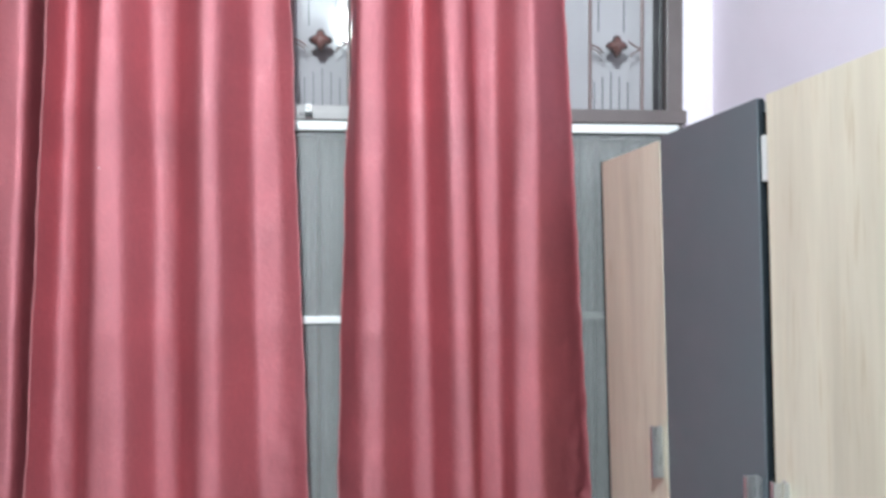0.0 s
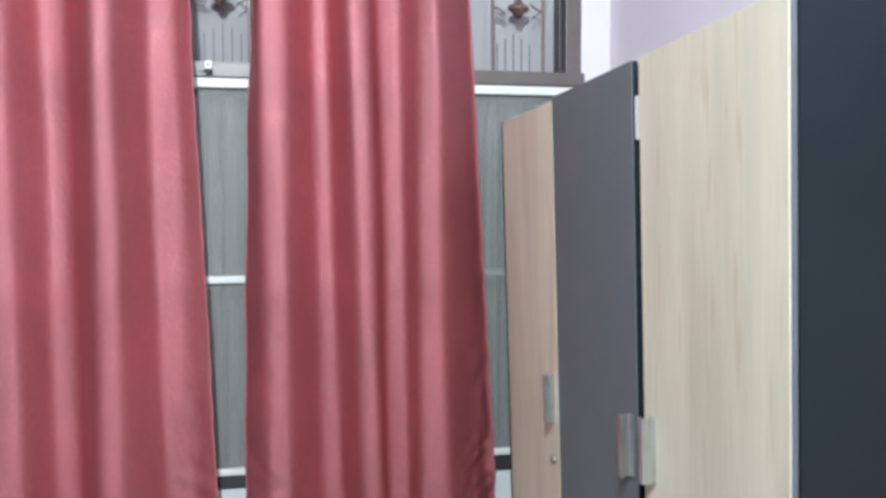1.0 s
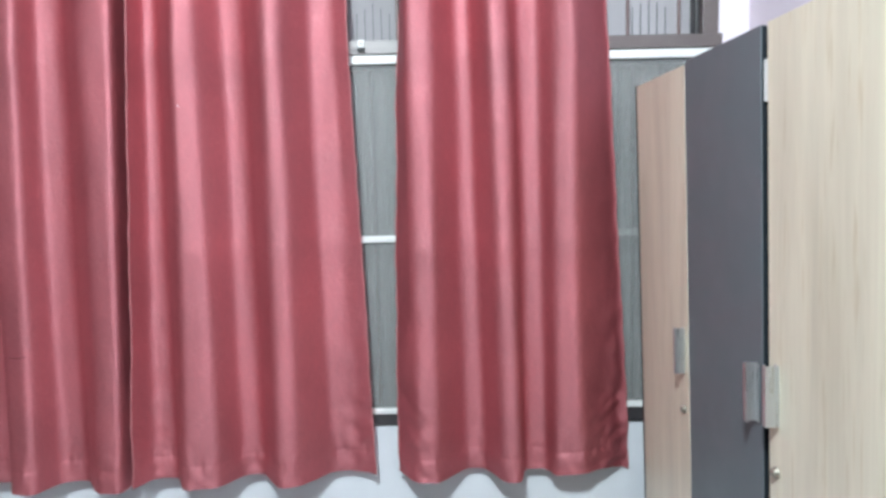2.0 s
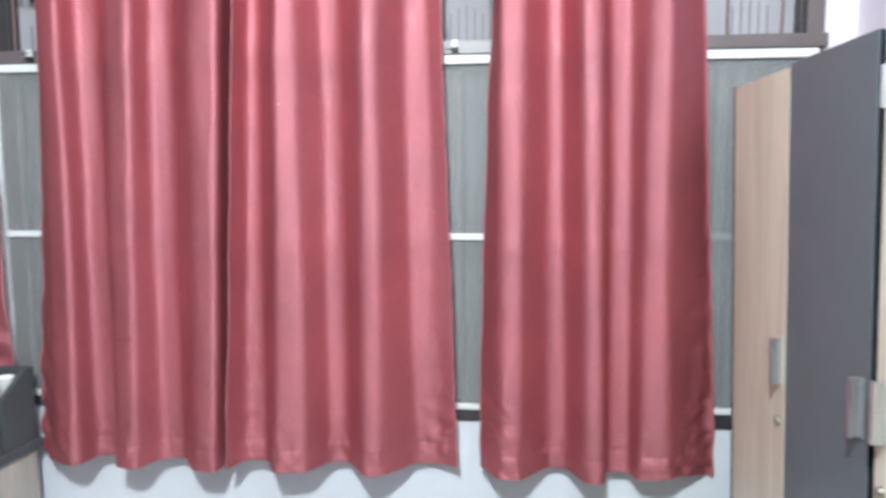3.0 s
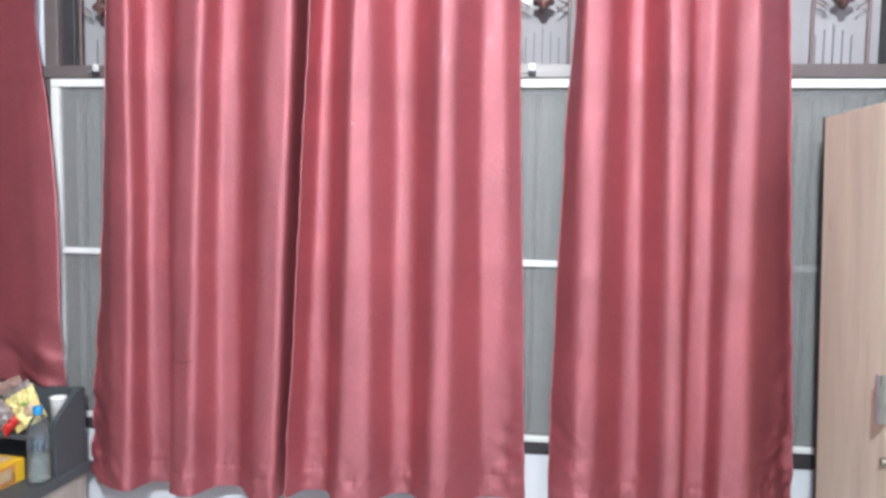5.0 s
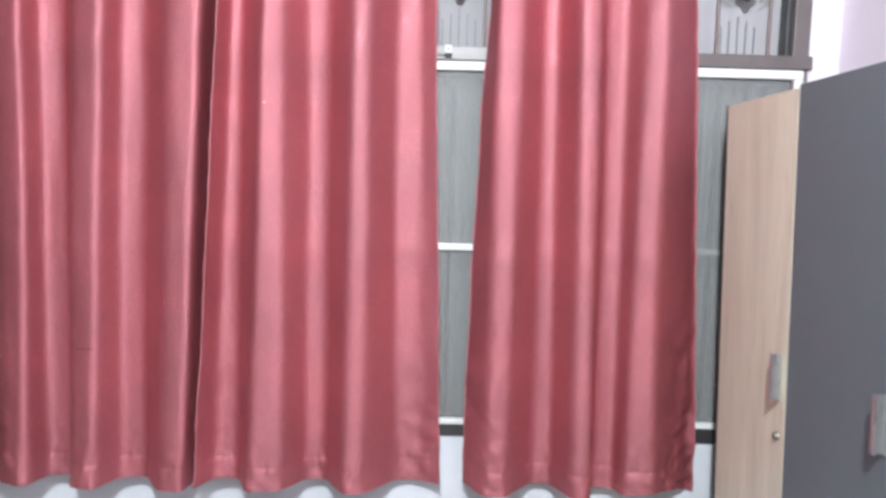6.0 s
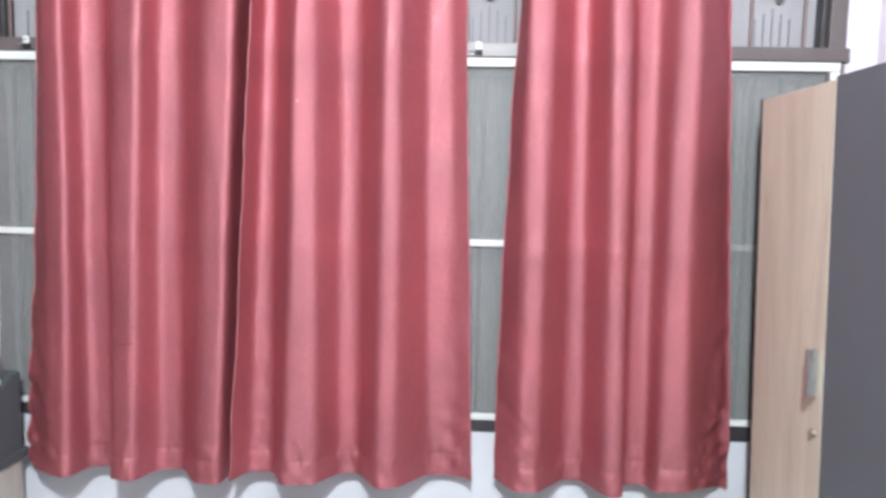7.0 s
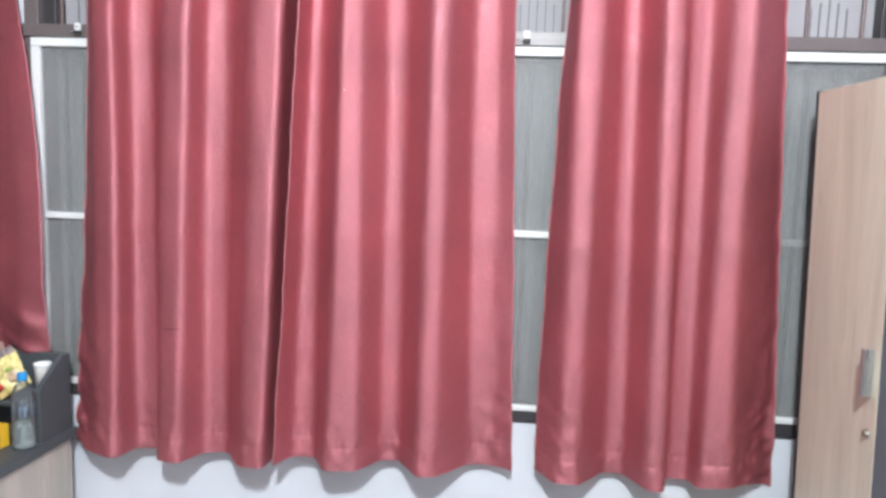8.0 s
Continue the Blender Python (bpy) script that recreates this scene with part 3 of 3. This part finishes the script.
def on_cloth(cloth, x, z, name, bm, mat, label):
    """A small mark lying on the front of a curtain's cloth."""
    body = next(ob for ob in cloth.children if ob.name.startswith("cloth"))
    near = min((v.co for v in body.data.vertices), key=lambda c: (c.x + cloth.location.x - x) ** 2 + (c.z + cloth.location.z - z) ** 2)
    part(name, bm, mat, cloth, label).location = near + Vector((0, -0.0016, 0))


# A dark red strand draws the shade of a short pinched crease.
on_cloth(cloth_a, -1.015, 1.160, "crease_shade_mark", tube(bmesh.new(), [(-0.026, 0, 0.002), (-0.004, -0.0006, -0.001), (0.022, 0, 0.003)], 0.0013, 6), CREASE_SHADE, "dark strand for the shade of a short pinched crease")
on_cloth(cloth_b, -0.505, 1.870, "lint", lathe(bmesh.new(), [(0.0022, -0.001), (0.003, 0), (0.0022, 0.001)], 8), PAPER, "white speck of lint")

rod = thing("curtain_rod", (-0.3, 2.80, 2.655), "plain steel curtain rod above the window", "curtain rod")
part("rod", tube(bmesh.new(), [(-1.95, 0, 0), (0, 0, 0), (1.36, 0, 0)], 0.012, 16), STEEL, rod, smooth=True)
for x in (-1.9, 0.3, 1.3):
    part("bracket", boxed(x - 0.012, x + 0.012, 0.0, 0.062, -0.02, 0.02, 0.003), STEEL, rod)

# ---- wardrobes ----
LEAN = -0.030


def wardrobe_box(x0, x1, y0, y1, z0, z1, bevel=0.0015):
    """A board of a wardrobe, which leans a little into the room."""
    bm = boxed(x0, x1, y0, y1, z0, z1, bevel)
    for v in bm.verts:
        v.co.x += LEAN * v.co.z
    return bm


def pull(parent, y, z0, z1, side):
    """An angled aluminium pull: a flange on the door and a lip standing off it."""
    bm = bmesh.new()
    box(bm, -0.0030, 0.0, -0.008, 0.008, z0, z1, 0.0008)
    box(bm, -0.0225, -0.0025, side * 0.006 - 0.0016, side * 0.006 + 0.0016, z0, z1, 0.0007)
    box(bm, -0.0240, -0.0215, min(side * 0.0076, -side * 0.004), max(side * 0.0076, -side * 0.004), z0, z1, 0.0008)
    box(bm, -0.0215, -0.0185, -side * 0.004 - 0.0009, -side * 0.004 + 0.0009, z0, z1, 0.0006)
    for v in bm.verts:
        v.co.x += FRONT + LEAN * v.co.z - 0.0005
        v.co.y += y
    return part("handle", bm, ALU, parent, "brushed aluminium handle", smooth=False)


FRONT = 0.842
HIGH = 1.896


def door(parent, y0, y1, top, face, label, core=None):
    """A grey-edged board with its laminate face."""
    d = part("door", wardrobe_box(FRONT + 0.002, FRONT + 0.011, y0, y1, 0.085, top), core or EDGE, parent, label)
    part("door_face", wardrobe_box(FRONT, FRONT + 0.002, y0, y1, 0.085, top, 0.0008), face, d)
    return d


wardrobe = thing("wardrobe", (0, 0, 0), "three-door wardrobe with pale oak and anthracite grey doors", "wardrobe")
BACK, F, Y0, Y1 = 1.372, FRONT + 0.0125, 1.503, 2.738
for f, a, b in ((F, Y0, Y0 + 0.018), (F, 1.880, 1.898), (FRONT, Y1 - 0.015, Y1)):
    part("side_panel", wardrobe_box(f, BACK, a, b, 0, HIGH, 0.001), CARCASS, wardrobe)
for a, b in ((Y0 + 0.0185, 1.8795), (1.8985, Y1 - 0.0185)):
    part("top", wardrobe_box(F, BACK, a, b, HIGH - 0.018, HIGH, 0.001), GREY, wardrobe)
    part("plinth", wardrobe_box(F + 0.02, BACK, a, b, 0, 0.08, 0.001), CARCASS, wardrobe)
    part("back_panel", wardrobe_box(BACK - 0.008, BACK - 0.001, a, b, 0.081, HIGH - 0.0185, 0), CARCASS, wardrobe)
oak1 = door(wardrobe, 2.3075, 2.7215, HIGH - 0.003, OAK, "pale oak door with a lock")
grey1 = door(wardrobe, 1.902, 2.3045, HIGH + 0.004, GREY, "anthracite grey door", CARCASS)
oak2 = door(wardrobe, 1.504, 1.876, HIGH + 0.004, OAK, "pale oak door")
pull(oak1, 2.340, 1.176, 1.286, -1)
pull(grey1, 1.921, 1.203, 1.311, 1)
pull(oak2, 1.843, 1.222, 1.328, -1)
for leaf, y, z in ((oak1, 2.340, 1.088), (oak2, 1.846, 1.139)):
    barrel = lathe(bmesh.new(), [(0.010, 0), (0.010, 0.003), (0.0075, 0.005), (0.0075, 0.009), (0.004, 0.010)], 20)
    lock = part("lock", barrel, LOCK, leaf, "round chrome lock", smooth=True)
    lock.matrix_local = pose(FRONT + LEAN * z, y, z, 0, -90)
    part("keyhole", boxed(-0.0025, 0.0025, -0.0006, 0.0006, 0.0098, 0.0104), BLACK, lock)
wedge = mesh_object("paper_wedge", wardrobe_box(FRONT + 0.004, FRONT + 0.0115, 1.8775, 1.9005, 1.772, 1.842, 0.001), PAPER)
tagged(wedge, "folded white paper wedged between two wardrobe doors", "paper")

# ---- desk with a low hutch ----
desk = thing("desk", (0, 0, 0), "dark grey desk with oak side and low hutch", "desk")
DX, DY, DZ = -1.388, 2.815, 0.785
TURNED = pose(DX, DY, 0, 0, 0, -3.5)


def desk_part(name, bm, mat, label="", smooth=False):
    ob = part(name, bm, mat, desk, label, smooth)
    ob.matrix_local = TURNED
    return ob


desk_part("desktop", boxed(-1.15, 0, -0.62, 0, DZ - 0.032, DZ, 0.004), DESK)
desk_part("side_panel", boxed(-0.030, -0.012, -0.60, -0.02, 0, DZ - 0.0325, 0.001), OAK_DARKER, "darker greyish oak side panel")
desk_part("side_panel", boxed(-1.14, -1.122, -0.60, -0.02, 0, DZ - 0.0325, 0.001), OAK_DARKER, "darker greyish oak side panel")
desk_part("modesty_panel", boxed(-1.1215, -0.0305, -0.06, -0.042, 0.3, DZ - 0.0325, 0.001), DESK)
hp = prism(bmesh.new(), [(-0.018, DZ), (-0.158, DZ), (-0.158, 0.945), (-0.154, 0.957), (-0.058, 1.026), (-0.046, 1.031), (-0.018, 1.031)], -0.028, -0.011)
desk_part("hutch_side", hp, DESK)
desk_part("hutch_back", boxed(-1.13, -0.0285, -0.032, -0.020, DZ, 1.030, 0.001), DESK)
desk_part("hutch_shelf", boxed(-1.13, -0.0285, -0.165, -0.0325, 0.896, 0.910, 0.002), DESK)

# ---- things on the desk ----
bottle = thing("water_bottle", (-1.438, 2.622, DZ), "half-full clear plastic water bottle with a blue cap", "bottle")
bottle.scale = (0.89, 0.89, 0.98)
shell = [(0.026, 0.0), (0.034, 0.004), (0.036, 0.015)]
for z in (0.030, 0.055, 0.080):
    shell += [(0.0362, z), (0.0335, z + 0.006), (0.0362, z + 0.012)]
shell += [(0.036, 0.098), (0.0345, 0.103), (0.0345, 0.140), (0.0358, 0.146), (0.0355, 0.160), (0.0322, 0.178), (0.0240, 0.195), (0.0140, 0.207), (0.0125, 0.215)]
part("body", lathe(bmesh.new(), shell, 36, close=False), PLASTIC, bottle, smooth=True)
part("water", lathe(bmesh.new(), [(0.024, 0.003), (0.033, 0.008), (0.034, 0.02), (0.034, 0.088)], 36), WATER, bottle, smooth=True)
bm = lathe(bmesh.new(), [(0.0352, 0.105), (0.0352, 0.140)], 48, close=False)
bm.faces.ensure_lookup_table()
bmesh.ops.delete(bm, geom=[f for k, f in enumerate(bm.faces) if k % 48 % 8 in (0, 2, 3, 4, 5, 7)], context="FACES")
part("label", bm, LABEL, bottle, "dark blue print on clear label", smooth=True)
part("cap", lathe(bmesh.new(), [(0.0150, 0.212), (0.0155, 0.216), (0.0155, 0.232), (0.0140, 0.236)], 24), BLUE, bottle, "blue screw cap", smooth=True)

snack = thing("snack_box", (-1.512, 2.480, DZ), "yellow and orange cardboard snack box lying on the desk", "box")
snack.rotation_euler = (0, 0, radians(-7))
part("carton", boxed(-0.20, 0.0, 0.0, 0.155, 0.0, 0.068, 0.002), YELLOW, snack)
part("side_print", boxed(-0.0005, 0.0012, 0.028, 0.118, 0.003, 0.062, 0), ORANGE, snack, "orange printed picture")
part("side_print", boxed(0.0005, 0.0020, 0.062, 0.104, 0.018, 0.052, 0), DULL, snack, "pale printed patch")
part("top_print", boxed(-0.19, -0.03, 0.018, 0.14, 0.0675, 0.0690, 0), CREAM, snack, "pale printed picture")
part("top_print", boxed(-0.12, -0.04, 0.014, 0.050, 0.0685, 0.0700, 0), ORANGE, snack, "orange printed picture")
part("front_print", boxed(-0.19, -0.014, -0.0012, 0.0005, 0.006, 0.030, 0), ORANGE, snack, "orange printed stripe")


def pouch(width, height, depth, seed, crimp=0.012):
    """A filled foil bag with crimped ends and dents."""
    bm = bmesh.new()
    nu, nv = 36, 40
    grids = []
    for s in (-1, 1):
        g = []
        for j in range(nv + 1):
            v = j / nv
            row = []
            for i in range(nu + 1):
                u = i / nu
                bulge = (math.sin(math.pi * u) ** 0.55) * (math.sin(math.pi * v) ** 0.5) if 0 < v < 1 else 0
                x = (u - 0.5) * width * (1 - 0.06 * math.sin(math.pi * v))
                z = v * height
                y = s * 0.5 * depth * bulge
                w = noise.noise(Vector((x * 38 + seed, z * 30, s * 2.0)))
                y += s * 0.42 * depth * w * bulge + 0.13 * depth * noise.noise(Vector((x * 85, z * 85 + seed, 1)))
                x += 0.004 * noise.noise(Vector((z * 40, seed, u)))
                row.append(bm.verts.new((x, y, z)))
            g.append(row)
        grids.append(g)
    for g in grids:
        for j in range(nv):
            for i in range(nu):
                bm.faces.new((g[j][i], g[j][i + 1], g[j + 1][i + 1], g[j + 1][i]))
    bmesh.ops.remove_doubles(bm, verts=bm.verts[:], dist=0.0006)
    return bm


SHELF = 0.911
bag = thing("snack_bag", (-1.494, 2.672, SHELF + 0.028), "crumpled yellow foil snack bag with a clear end", "bag", "snack bags")
bag.rotation_euler = (radians(-14), radians(-31), radians(10))
part("pouch", pouch(0.110, 0.118, 0.040, 3), BAG_YELLOW, bag, smooth=True)
part("clear_end", pouch(0.098, 0.028, 0.022, 14), BAG_CLEAR, bag, "clear crumpled end", smooth=True).location = (0.0, 0.0, 0.107)
part("print", pouch(0.036, 0.034, 0.014, 7), CREAM, bag, "pale round printed patch", smooth=True).location = (0.022, -0.017, 0.026)
part("print", pouch(0.022, 0.012, 0.008, 9), GREEN, bag, "green printed leaf", smooth=True).location = (0.020, -0.021, 0.060)
part("print", pouch(0.012, 0.011, 0.008, 4), BAG_BROWN, bag, "brown printed dot", smooth=True).location = (-0.022, -0.021, 0.070)
bag = thing("snack_bag", (-1.540, 2.650, SHELF + 0.022), "clear brown snack bag with a red end on the hutch shelf", "bag", "snack bags")
bag.rotation_euler = (radians(-18), radians(-52), radians(8))
part("pouch", pouch(0.072, 0.142, 0.034, 8), BAG_CLEAR, bag, smooth=True)
part("label_end", pouch(0.074, 0.028, 0.037, 5), RED, bag, "bright red end", smooth=True)
bag = thing("snack_bag", (-1.828, 2.690, SHELF + 0.040), "rolled brown snack bag lying over the others", "bag", "snack bags")
bag.rotation_euler = (radians(-8), radians(67.5), 0)
part("pouch", pouch(0.044, 0.285, 0.028, 11), BAG_BROWN, bag, smooth=True)

cup = thing("paper_cup", (-1.452, 2.738, SHELF), "white paper cup standing on the hutch shelf", "cup")
part("wall", lathe(bmesh.new(), [(0.018, 0.0), (0.0245, 0.095), (0.0257, 0.097), (0.0260, 0.099), (0.0253, 0.101), (0.0240, 0.098), (0.0175, 0.004)], 36), PAPER, cup, smooth=True)
